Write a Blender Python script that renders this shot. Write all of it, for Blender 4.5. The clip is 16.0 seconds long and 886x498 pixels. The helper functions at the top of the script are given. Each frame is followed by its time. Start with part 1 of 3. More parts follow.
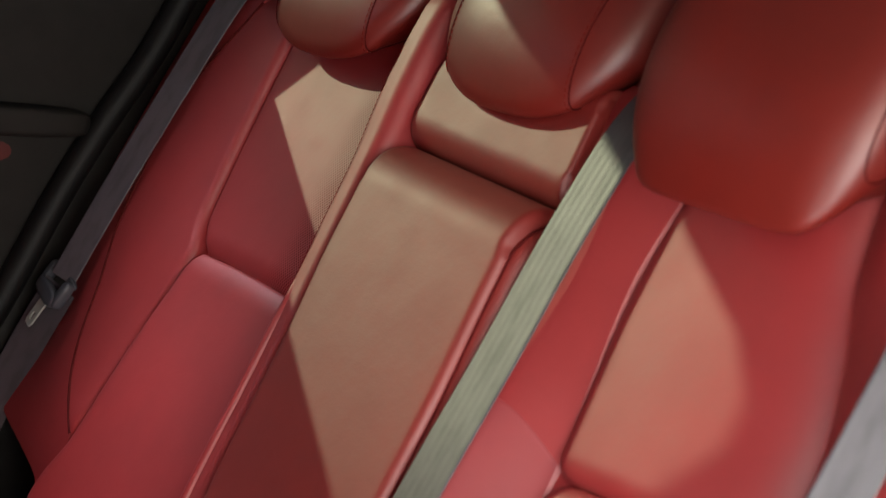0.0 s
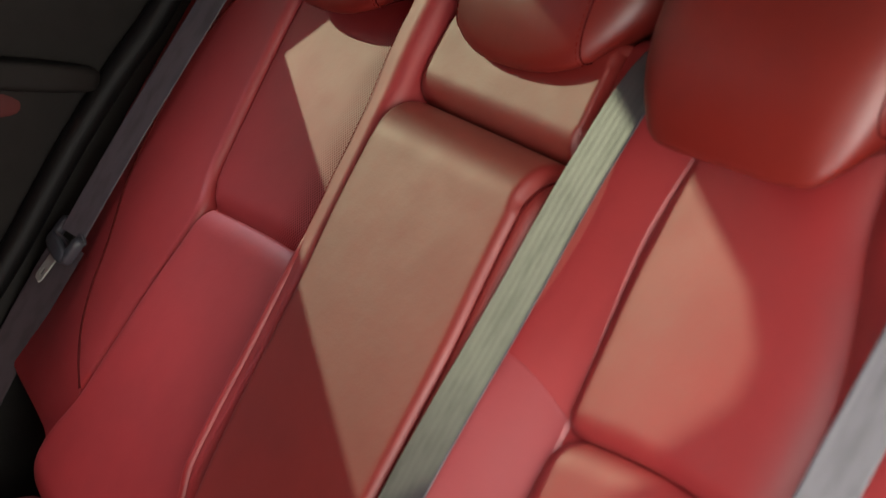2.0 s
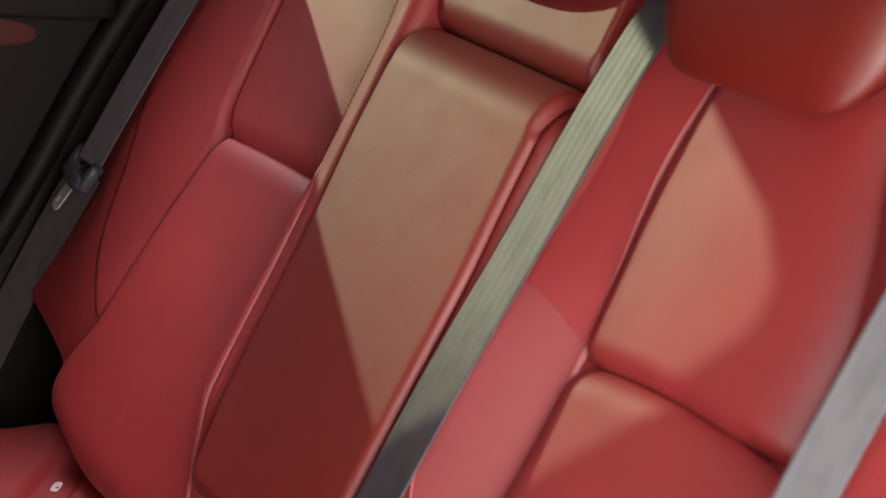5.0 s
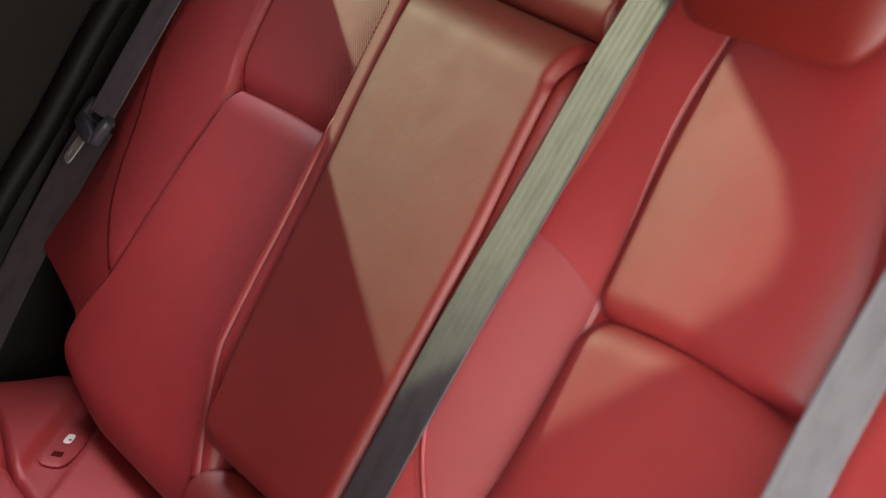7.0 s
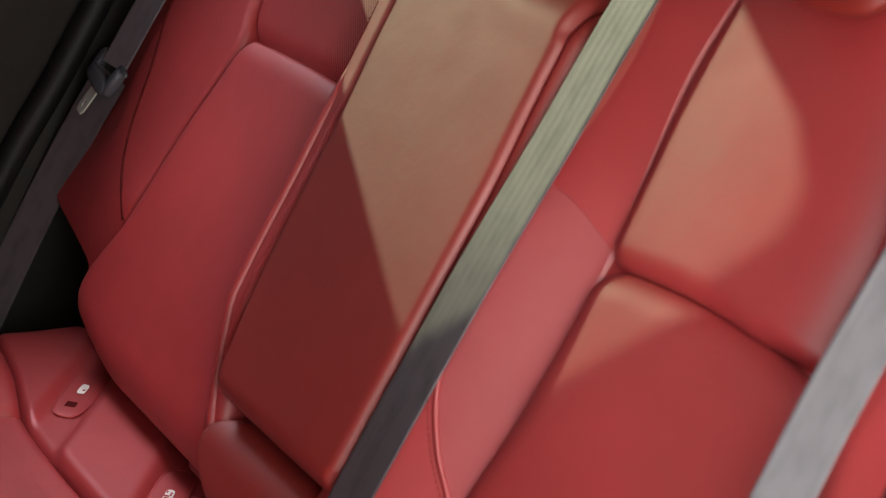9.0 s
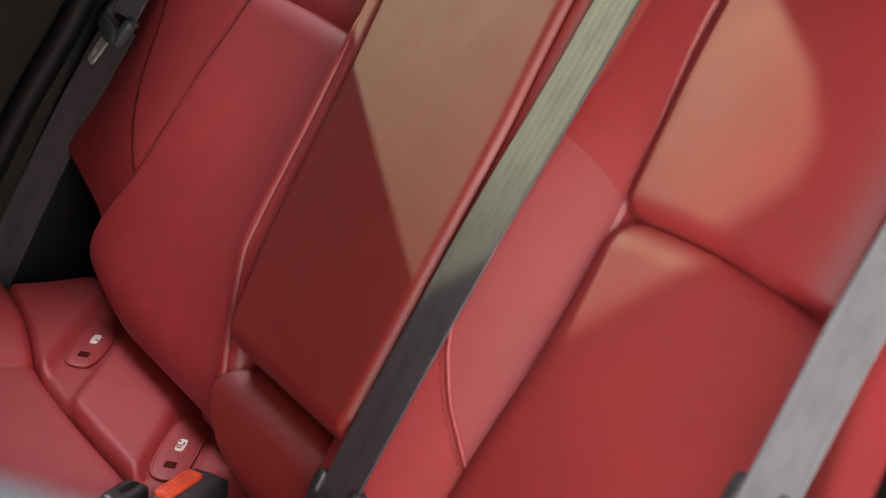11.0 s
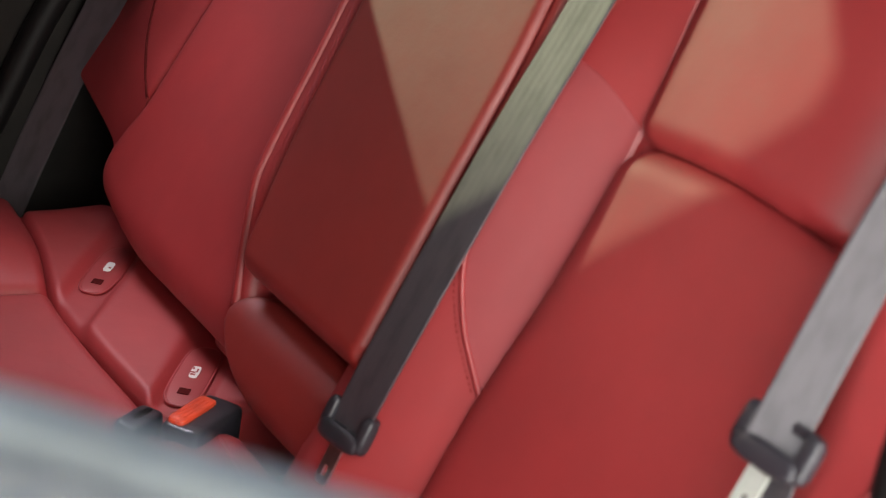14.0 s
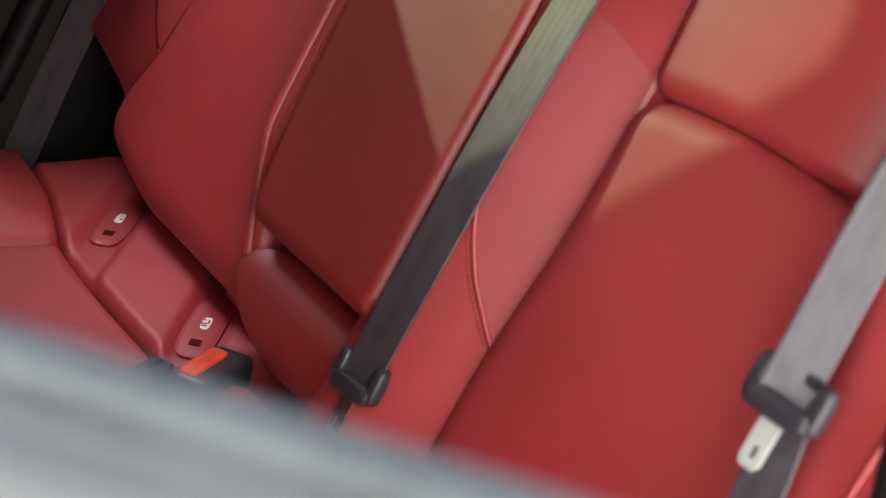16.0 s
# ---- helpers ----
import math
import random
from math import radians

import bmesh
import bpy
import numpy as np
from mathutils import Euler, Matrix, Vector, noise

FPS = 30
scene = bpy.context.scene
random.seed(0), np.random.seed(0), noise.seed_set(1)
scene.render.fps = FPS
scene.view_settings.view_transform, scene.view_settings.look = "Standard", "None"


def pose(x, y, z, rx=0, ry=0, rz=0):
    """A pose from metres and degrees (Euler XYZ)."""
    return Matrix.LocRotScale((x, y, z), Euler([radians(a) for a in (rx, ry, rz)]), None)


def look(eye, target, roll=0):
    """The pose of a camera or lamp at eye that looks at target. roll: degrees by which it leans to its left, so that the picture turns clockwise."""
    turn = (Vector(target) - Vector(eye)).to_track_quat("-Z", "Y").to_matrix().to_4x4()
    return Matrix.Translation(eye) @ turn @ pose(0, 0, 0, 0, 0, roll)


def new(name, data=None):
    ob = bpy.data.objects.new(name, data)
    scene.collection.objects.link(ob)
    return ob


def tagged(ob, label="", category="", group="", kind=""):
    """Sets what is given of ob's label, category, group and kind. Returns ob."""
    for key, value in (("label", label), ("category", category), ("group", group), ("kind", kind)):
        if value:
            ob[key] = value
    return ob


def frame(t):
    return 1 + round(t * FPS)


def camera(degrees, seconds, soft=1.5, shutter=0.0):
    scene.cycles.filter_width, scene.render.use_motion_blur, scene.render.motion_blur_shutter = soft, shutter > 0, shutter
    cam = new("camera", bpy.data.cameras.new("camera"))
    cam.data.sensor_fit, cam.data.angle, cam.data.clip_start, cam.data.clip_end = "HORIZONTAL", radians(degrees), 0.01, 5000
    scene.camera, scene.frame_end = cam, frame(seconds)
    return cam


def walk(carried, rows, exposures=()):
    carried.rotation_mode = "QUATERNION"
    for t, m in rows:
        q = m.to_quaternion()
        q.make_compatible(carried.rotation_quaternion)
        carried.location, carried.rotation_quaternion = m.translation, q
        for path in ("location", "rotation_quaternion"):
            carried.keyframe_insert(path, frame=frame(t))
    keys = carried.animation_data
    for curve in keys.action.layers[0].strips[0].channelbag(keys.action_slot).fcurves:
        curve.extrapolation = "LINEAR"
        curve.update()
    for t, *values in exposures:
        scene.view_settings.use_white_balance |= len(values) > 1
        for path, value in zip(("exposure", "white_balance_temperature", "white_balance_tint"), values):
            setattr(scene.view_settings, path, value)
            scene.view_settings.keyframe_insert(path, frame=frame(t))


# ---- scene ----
PATH = [
    (0.0, pose(1.2268, -0.7233, 1.0831, 79.086, -8.690, 56.075)),
    (0.5, pose(1.2264, -0.7233, 1.0820, 78.746, -8.653, 56.158)),
    (1.0, pose(1.2259, -0.7233, 1.0809, 78.397, -8.678, 56.242)),
    (1.5, pose(1.2255, -0.7233, 1.0798, 78.042, -8.712, 56.299)),
    (2.0, pose(1.2250, -0.7234, 1.0787, 77.671, -8.723, 56.373)),
    (2.5, pose(1.2246, -0.7234, 1.0776, 77.327, -8.741, 56.455)),
    (3.0, pose(1.2241, -0.7234, 1.0765, 76.937, -8.744, 56.531)),
    (3.5, pose(1.2237, -0.7234, 1.0753, 76.497, -8.701, 56.587)),
    (4.0, pose(1.2232, -0.7234, 1.0742, 76.107, -8.767, 56.717)),
    (6.5, pose(1.2210, -0.7234, 1.0686, 74.232, -8.766, 57.163)),
    (7.0, pose(1.2205, -0.7234, 1.0675, 73.846, -8.823, 57.300)),
    (7.5, pose(1.2201, -0.7234, 1.0664, 73.466, -8.821, 57.361)),
    (8.0, pose(1.2196, -0.7235, 1.0653, 73.091, -8.868, 57.477)),
    (8.5, pose(1.2192, -0.7235, 1.0642, 72.687, -8.853, 57.586)),
    (9.0, pose(1.2187, -0.7235, 1.0631, 72.260, -8.869, 57.729)),
    (11.5, pose(1.2165, -0.7235, 1.0575, 70.242, -8.801, 58.149)),
    (12.0, pose(1.2160, -0.7235, 1.0564, 69.842, -8.860, 58.228)),
    (12.5, pose(1.2156, -0.7235, 1.0553, 69.439, -8.801, 58.258)),
    (13.0, pose(1.2151, -0.7235, 1.0542, 69.058, -8.851, 58.352)),
    (13.5, pose(1.2147, -0.7236, 1.0530, 68.699, -8.827, 58.427)),
    (14.0, pose(1.2142, -0.7236, 1.0519, 68.322, -8.893, 58.538)),
    (14.5, pose(1.2138, -0.7236, 1.0508, 67.953, -8.885, 58.619)),
    (15.0, pose(1.2133, -0.7236, 1.0497, 67.534, -8.886, 58.699)),
    (15.5, pose(1.2129, -0.7236, 1.0486, 67.143, -8.878, 58.812)),
    (16.0, pose(1.2124, -0.7236, 1.0475, 66.756, -8.927, 58.919)),
]
cam = camera(29.29, 16.0, soft=1.2)
cam.data.dof.use_dof = True
cam.data.dof.focus_distance = 1.84
cam.data.dof.aperture_fstop = 6.3
walk(cam, PATH, [(0.0, 0.52, 7000, 10), (16.0, 0.52, 7000, 10)])

# ---- light ----
SUN_TRAVEL = Vector((1.0, 0.478, -0.50)).normalized()
world = bpy.data.worlds.new("sky")
scene.world = world
world.use_nodes = True
wn = world.node_tree
sky = wn.nodes.new("ShaderNodeTexSky")
sky.sky_type = "NISHITA"
sky.sun_disc = False
sky.dust_density = 1.0
sky.air_density = 0.5
sky.ozone_density = 0.3
sky.sun_elevation = math.asin(-SUN_TRAVEL.z)
sky.sun_rotation = math.atan2(-SUN_TRAVEL.x, -SUN_TRAVEL.y) % (2 * math.pi)
wn.links.new(sky.outputs[0], wn.nodes["Background"].inputs[0])
wn.nodes["Background"].inputs[1].default_value = 0.3
sun = new("sun", bpy.data.lights.new("sun", "SUN"))
sun.data.energy = 5.0
sun.data.angle = radians(0.6)
sun.data.color = (1.0, 0.94, 0.70)
sun.matrix_world = look((-6, -3, 4), Vector((-6, -3, 4)) + SUN_TRAVEL)


def opening(name, at, target, size, power, color):
    """An added area lamp in place of skylight through an opening of the car."""
    lamp = new(name, bpy.data.lights.new(name, "AREA"))
    lamp.data.shape = "RECTANGLE"
    lamp.data.size, lamp.data.size_y = size
    lamp.data.energy, lamp.data.color = power, color
    lamp.matrix_world = look(at, target)
    return lamp


# added lamp in the open doorway, stands in for the sky outside
door_sky = opening("door_opening_sky", (0.71, -0.18, 0.72), (0.0, -0.18, 0.66), (0.62, 0.62), 4.8, (0.95, 0.98, 1.0))
door_sky.data.spread = radians(150)
# added fill lamp, its narrow cone aimed to brighten the far lower insert
insert_fill = opening("far_insert_fill", (-0.775, -0.10, 1.22), (-0.35, 0.02, 0.36), (0.36, 0.28), 0.58, (0.90, 0.86, 1.0))
insert_fill.data.spread = radians(42)


# ---- materials ----
def mat(name, color, rough=0.5, metal=0.0, spec=0.5):
    m = bpy.data.materials.new(name)
    m.use_nodes = True
    b = m.node_tree.nodes["Principled BSDF"]
    b.inputs["Base Color"].default_value = (*color, 1)
    b.inputs["Roughness"].default_value = rough
    b.inputs["Metallic"].default_value = metal
    b.inputs["Specular IOR Level"].default_value = spec
    return m


def nodes_of(m):
    t = m.node_tree
    return t, t.nodes["Principled BSDF"]


def node(t, kind, **values):
    n = t.nodes.new("ShaderNode" + kind)
    for key, value in values.items():
        n.inputs[key].default_value = value
    return n


def bumped(m, height, strength, distance, after=None):
    t, b = nodes_of(m)
    bump = node(t, "Bump", Strength=strength, Distance=distance)
    t.links.new(height, bump.inputs["Height"])
    if after:
        t.links.new(after.outputs[0], bump.inputs["Normal"])
    t.links.new(bump.outputs[0], b.inputs["Normal"])
    return bump


def tone(m, color, scale, low, high, detail=4.0):
    """Slow unevenness of colour between two shades of the base colour."""
    t, b = nodes_of(m)
    place = node(t, "TexCoord")
    n = node(t, "TexNoise", Scale=scale, Detail=detail, Roughness=0.6)
    t.links.new(place.outputs["Object"], n.inputs["Vector"])
    ramp = t.nodes.new("ShaderNodeValToRGB")
    ramp.color_ramp.elements[0].position, ramp.color_ramp.elements[1].position = 0.3, 0.7
    ramp.color_ramp.elements[0].color = (*[c * low for c in color], 1)
    ramp.color_ramp.elements[1].color = (*[min(1, c * high) for c in color], 1)
    t.links.new(n.outputs["Fac"], ramp.inputs[0])
    t.links.new(ramp.outputs[0], b.inputs["Base Color"])
    return place, ramp


RED = (0.32, 0.022, 0.025)


def leather(name, color, rough=0.54, spec=0.9, holes=False):
    m = mat(name, color, rough, 0, spec)
    t, b = nodes_of(m)
    place, ramp = tone(m, color, 7.0, 0.9, 1.08)
    grain = node(t, "TexVoronoi", Scale=620.0)
    grain.feature = "SMOOTH_F1"
    t.links.new(place.outputs["Object"], grain.inputs["Vector"])
    first = bumped(m, grain.outputs["Distance"], 0.10, 0.0006)
    wide = node(t, "TexNoise", Scale=26.0, Detail=3.0)
    t.links.new(place.outputs["Object"], wide.inputs["Vector"])
    last = bumped(m, wide.outputs["Fac"], 0.15, 0.004, first)
    rr = node(t, "MapRange")
    rr.inputs["To Min"].default_value, rr.inputs["To Max"].default_value = rough - 0.05, rough + 0.06
    t.links.new(wide.outputs["Fac"], rr.inputs["Value"])
    t.links.new(rr.outputs[0], b.inputs["Roughness"])
    if holes:
        turn = node(t, "Mapping")
        turn.inputs["Rotation"].default_value = (radians(25), 0, 0)
        turn.inputs["Scale"].default_value = (1 / 0.0034,) * 3
        t.links.new(place.outputs["Object"], turn.inputs["Vector"])
        flat = node(t, "VectorMath")
        flat.operation = "MULTIPLY"
        flat.inputs[1].default_value = (1, 0, 1)
        t.links.new(turn.outputs[0], flat.inputs[0])
        turn45 = node(t, "Mapping")
        turn45.inputs["Rotation"].default_value = (0, radians(45), 0)
        t.links.new(flat.outputs[0], turn45.inputs["Vector"])
        dots = node(t, "TexVoronoi", Scale=1.0, Randomness=0.0)
        t.links.new(turn45.outputs[0], dots.inputs["Vector"])
        cut = node(t, "MapRange")
        cut.inputs["From Min"].default_value, cut.inputs["From Max"].default_value = 0.28, 0.40
        t.links.new(dots.outputs["Distance"], cut.inputs["Value"])
        across = node(t, "SeparateXYZ")
        t.links.new(place.outputs["Object"], across.inputs[0])
        # shade painted in: holes fade out where the far part lies dark
        fade = node(t, "MapRange")
        fade.inputs["From Min"].default_value, fade.inputs["From Max"].default_value = -0.305, -0.352
        t.links.new(across.outputs[0], fade.inputs["Value"])
        both = node(t, "Math")
        both.operation = "MAXIMUM"
        t.links.new(cut.outputs[0], both.inputs[0])
        t.links.new(fade.outputs[0], both.inputs[1])
        mix = t.nodes.new("ShaderNodeMixRGB")
        mix.inputs[1].default_value = (*[c * 0.62 for c in color], 1)
        t.links.new(both.outputs[0], mix.inputs[0])
        t.links.new(ramp.outputs[0], mix.inputs[2])
        t.links.new(mix.outputs[0], b.inputs["Base Color"])
        bumped(m, both.outputs[0], 0.3, 0.0005, last)
        dull = node(t, "MapRange")
        dull.inputs["To Min"].default_value, dull.inputs["To Max"].default_value = 0.15, spec
        t.links.new(both.outputs[0], dull.inputs["Value"])
        t.links.new(dull.outputs[0], b.inputs["Specular IOR Level"])
    return m


RED_LEATHER = leather("red leather", RED)
DEEP_LEATHER = leather("smooth deep red leather", (0.205, 0.010, 0.007), 0.54, 0.88)
HEAD_LEATHER = leather("polished deep red leather", (0.165, 0.010, 0.006), 0.44, 0.88)
# pinker red: the sky sheen on the near bolster is put into the colour
SHEEN_LEATHER = leather("red leather with painted pink sheen", (RED[0] * 0.93, RED[1] * 1.1, RED[2] * 1.22), 0.60, 0.93)
nodes_of(SHEEN_LEATHER)[1].inputs["IOR"].default_value = 1.59
# red darkened in the colour for the shade at the far door
SHADED_DOOR_LEATHER = leather("red door leather with painted shade", (0.07, 0.006, 0.005), 0.6, 0.4)
PERFORATED = leather("perforated red leather", RED, holes=True)
THREAD = mat("dark red thread", (0.20, 0.018, 0.015), 0.85, 0, 0.1)
tone(THREAD, (0.20, 0.018, 0.015), 400, 0.7, 1.1)


SEAM = mat("dark seam thread", (0.08, 0.007, 0.007), 0.9, 0, 0.1)
tone(SEAM, (0.08, 0.007, 0.007), 300, 0.7, 1.2)


def webbing():
    color = (0.049, 0.042, 0.049)
    m = mat("grey belt webbing", color, 0.45, 0, 0.5)
    t, b = nodes_of(m)
    b.inputs["IOR"].default_value = 1.65
    uv = node(t, "UVMap")
    wave = node(t, "TexWave", Scale=1.0, Distortion=0.0, Detail=0.0)
    size = node(t, "Mapping")
    size.inputs["Scale"].default_value = (1.9, 0.0, 1.0)
    t.links.new(uv.outputs[0], size.inputs["Vector"])
    t.links.new(size.outputs[0], wave.inputs["Vector"])
    twill = node(t, "TexWave", Scale=1.0, Distortion=0.0)
    twill.bands_direction = "DIAGONAL"
    fine = node(t, "Mapping")
    fine.inputs["Scale"].default_value = (14.0, 240.0, 1.0)
    t.links.new(uv.outputs[0], fine.inputs["Vector"])
    t.links.new(fine.outputs[0], twill.inputs["Vector"])
    first = bumped(m, wave.outputs["Fac"], 0.055, 0.002)
    bumped(m, twill.outputs["Fac"], 0.06, 0.0004, first)
    stains = node(t, "TexNoise", Scale=1.0, Detail=2.5)
    streak = node(t, "Mapping")
    streak.inputs["Scale"].default_value = (3.2, 24.0, 1.0)
    t.links.new(uv.outputs[0], streak.inputs["Vector"])
    t.links.new(streak.outputs[0], stains.inputs["Vector"])
    sheen = node(t, "MapRange")
    sheen.inputs["From Min"].default_value, sheen.inputs["From Max"].default_value = 0.32, 0.62
    sheen.inputs["To Min"].default_value, sheen.inputs["To Max"].default_value = 0.42, 0.49
    t.links.new(stains.outputs["Fac"], sheen.inputs["Value"])
    t.links.new(sheen.outputs[0], b.inputs["Specular IOR Level"])
    ramp = t.nodes.new("ShaderNodeValToRGB")
    ramp.color_ramp.elements[0].position, ramp.color_ramp.elements[1].position = 0.30, 0.52
    ramp.color_ramp.elements[0].color = (*[c * 0.74 for c in color], 1)
    ramp.color_ramp.elements[1].color = (*[c * 1.08 for c in color], 1)
    t.links.new(stains.outputs["Fac"], ramp.inputs[0])
    t.links.new(ramp.outputs[0], b.inputs["Base Color"])
    return m


WEBBING = webbing()


def plastic(name, color, rough, spec=0.5):
    m = mat(name, color, rough, 0, spec)
    t, b = nodes_of(m)
    place, _ = tone(m, color, 30, 0.8, 1.2)
    n = node(t, "TexNoise", Scale=900.0, Detail=2.0)
    t.links.new(place.outputs["Object"], n.inputs["Vector"])
    bumped(m, n.outputs["Fac"], 0.12, 0.0004)
    return m


BLACK = plastic("black grained plastic", (0.026, 0.024, 0.030), 0.33)
SLATE = plastic("slate grey plastic", (0.05, 0.053, 0.064), 0.42)
TRIM = plastic("dark grey trim", (0.0105, 0.0090, 0.0078), 0.7, 0.25)
RUBBER = plastic("black rubber", (0.004, 0.0035, 0.0035), 0.6, 0.25)
PILLAR = plastic("grey pillar trim", (0.09, 0.09, 0.10), 0.6)
CARPET = plastic("dark carpet", (0.012, 0.011, 0.011), 0.9, 0.1)
LINER = plastic("grey roof lining", (0.20, 0.195, 0.19), 0.85, 0.2)
METAL = mat("steel", (0.72, 0.72, 0.70), 0.28, 1.0)
tone(METAL, (0.72, 0.72, 0.70), 60, 0.85, 1.05)
# matt pale grey: the steel's bright reflection is put into the base colour
TONGUE = plastic("steel with reflection painted pale grey", (0.36, 0.37, 0.34), 0.4)
BUTTON = plastic("orange red button", (0.72, 0.075, 0.032), 0.4)
LABEL = plastic("pale print", (0.75, 0.72, 0.68), 0.5)
WHITE_PAINT = mat("white car paint", (0.88, 0.89, 0.83), 0.25)
tone(WHITE_PAINT, (0.88, 0.89, 0.83), 5, 0.96, 1.03)
b_ = WHITE_PAINT.node_tree.nodes["Principled BSDF"]
b_.inputs["Coat Weight"].default_value = 0.6
TRIM_GREY = plastic("mid grey moulding", (0.45, 0.48, 0.48), 0.35, 0.5)
MOULDING = plastic("satin grey belt moulding", (0.52, 0.58, 0.57), 0.35, 0.6)
PALE_RENDER = plastic("pale render", (0.68, 0.66, 0.62), 0.9, 0.2)
# glass of the unseen far window; its tint holds back sky haze
TINTED = bpy.data.materials.new("tinted window glass")
TINTED.use_nodes = True
gt, gb = nodes_of(TINTED)
gt.nodes.remove(gb)
clear = node(gt, "BsdfTransparent", Color=(0.174, 0.199, 0.182, 1))
gloss = node(gt, "BsdfGlossy", Roughness=0.02)
facing = node(gt, "Fresnel", IOR=1.5)
pane_mix = node(gt, "MixShader")
gt.links.new(facing.outputs[0], pane_mix.inputs[0])
gt.links.new(clear.outputs[0], pane_mix.inputs[1])
gt.links.new(gloss.outputs[0], pane_mix.inputs[2])
gt.links.new(pane_mix.outputs[0], gt.nodes["Material Output"].inputs[0])
GROUND = plastic("light concrete", (0.32, 0.31, 0.29), 0.9, 0.2)

# ---- seat frame of reference: x across, s up the backrest, n out of it ----
LEAN = radians(25)
UP = Vector((0, math.sin(LEAN), math.cos(LEAN)))
OUT = Vector((0, -math.cos(LEAN), math.sin(LEAN)))
FOOT = Vector((0, 0, 0.30))


def W(x, s, n):
    return FOOT + Vector((x, 0, 0)) + UP * s + OUT * n


def smooth_curve(*knots):
    """A smooth function through (position, value) knots."""
    ks = sorted(knots)
    xs, ys = [k[0] for k in ks], [k[1] for k in ks]
    sl = []
    for i in range(len(ks)):
        a, b = max(0, i - 1), min(len(ks) - 1, i + 1)
        sl.append((ys[b] - ys[a]) / (xs[b] - xs[a]) if b > a else 0.0)

    def f(x):
        if x <= xs[0]:
            return ys[0]
        if x >= xs[-1]:
            return ys[-1]
        i = max(j for j in range(len(xs) - 1) if xs[j] <= x)
        h = xs[i + 1] - xs[i]
        u = (x - xs[i]) / h
        return ((2 * u**3 - 3 * u**2 + 1) * ys[i] + (u**3 - 2 * u**2 + u) * h * sl[i]
                + (3 * u**2 - 2 * u**3) * ys[i + 1] + (u**3 - u**2) * h * sl[i + 1])
    return f


def const(v):
    return lambda *_: v


# ---- helpers for things and parts ----
def thing(name, at, label, category, group="", kind=""):
    ob = new(name)
    ob.empty_display_size = 0.05
    ob.location = at
    return tagged(ob, label, category, group, kind)


def part(name, bm, material, parent, label="", flat=False):
    me = bpy.data.meshes.new(name)
    bmesh.ops.recalc_face_normals(bm, faces=bm.faces[:])
    bm.to_mesh(me)
    bm.free()
    me.materials.append(material)
    if not flat:
        me.polygons.foreach_set("use_smooth", [True] * len(me.polygons))
    ob = new(name, me)
    if parent:
        ob.parent = parent
        m = Matrix.Translation(parent.location) if parent.type == "EMPTY" else Matrix()
        ob.matrix_parent_inverse = m.inverted()
    return tagged(ob, label)


def solo(name, bm, material, label, category, group="", kind="", flat=False):
    return tagged(part(name, bm, material, None, "", flat), label, category, group, kind)


def grid(rows, close=False):
    """A bmesh sheet from rows of points."""
    bm = bmesh.new()
    vs = [[bm.verts.new(p) for p in row] for row in rows]
    for a, b in zip(vs, vs[1:]):
        m = len(a)
        for j in range(m if close else m - 1):
            bm.faces.new((a[j], a[(j + 1) % m], b[(j + 1) % m], b[j]))
    return bm


def pad(L, R, S0, S1, nf, left=0.02, right=0.02, low=0.02, top=0.02, deep=0.02, back=-0.05, nu=30, nv=60, place=W):
    """An upholstered panel: x from L(s) to R(s), s from S0(u) to S1(u), bulging to nf(x, s), its edges rolled down by deep."""
    depths = deep if isinstance(deep, tuple) else (deep,) * 4
    us = [0.5 - 0.5 * math.cos(math.pi * i / nu) for i in range(nu + 1)]
    vs = [0.5 - 0.5 * math.cos(math.pi * i / nv) for i in range(nv + 1)]
    rows, flatrows = [], []
    for v in vs:
        row, fr = [], []
        for u in us:
            a, b = S0(u), S1(u)
            s = a + (b - a) * v
            l, r = L(s), R(s)
            x = l + (r - l) * u
            q, most = 0.0, 0.0
            for d, rad, dep in zip((x - l, r - x, s - a, b - s), (left, right, low, top), depths):
                if rad > 0 and d < rad:
                    q += (1 - d / rad) ** 2
                    most = max(most, dep)
            q = min(1.0, math.sqrt(q))
            row.append(place(x, s, nf(x, s) - most * (1 - math.sqrt(1 - q * q))))
            fr.append(place(x, s, back))
        rows.append(row)
        flatrows.append(fr)
    bm = grid(rows)
    vt = list(bm.verts)
    m = nu + 1
    ring = [j for j in range(m)] + [i * m + m - 1 for i in range(1, nv + 1)] + [nv * m + j for j in range(m - 2, -1, -1)] + [i * m for i in range(nv - 1, 0, -1)]
    bm.verts.ensure_lookup_table()
    lower = [bm.verts.new(flatrows[k // m][k % m]) for k in ring]
    upper = [vt[k] for k in ring]
    for i in range(len(ring)):
        j = (i + 1) % len(ring)
        bm.faces.new((upper[i], lower[i], lower[j], upper[j]))
    return bm


def resample(points, count):
    pts = [Vector(p) for p in points]
    d = [0.0]
    for a, b in zip(pts, pts[1:]):
        d.append(d[-1] + (b - a).length)
    fs = [smooth_curve(*zip(d, [p[i] for p in pts])) for i in range(3)]
    return [Vector([f(d[-1] * k / (count - 1)) for f in fs]) for k in range(count)]


def tube(points, radius, count=60, sides=8):
    pts = resample(points, count)
    rows = []
    for i, p in enumerate(pts):
        t = (pts[min(i + 1, count - 1)] - pts[max(i - 1, 0)]).normalized()
        a = t.cross(OUT).normalized()
        b = t.cross(a)
        rows.append([p + (a * math.cos(2 * math.pi * k / sides) + b * math.sin(2 * math.pi * k / sides)) * radius for k in range(sides)])
    return grid(rows, True)


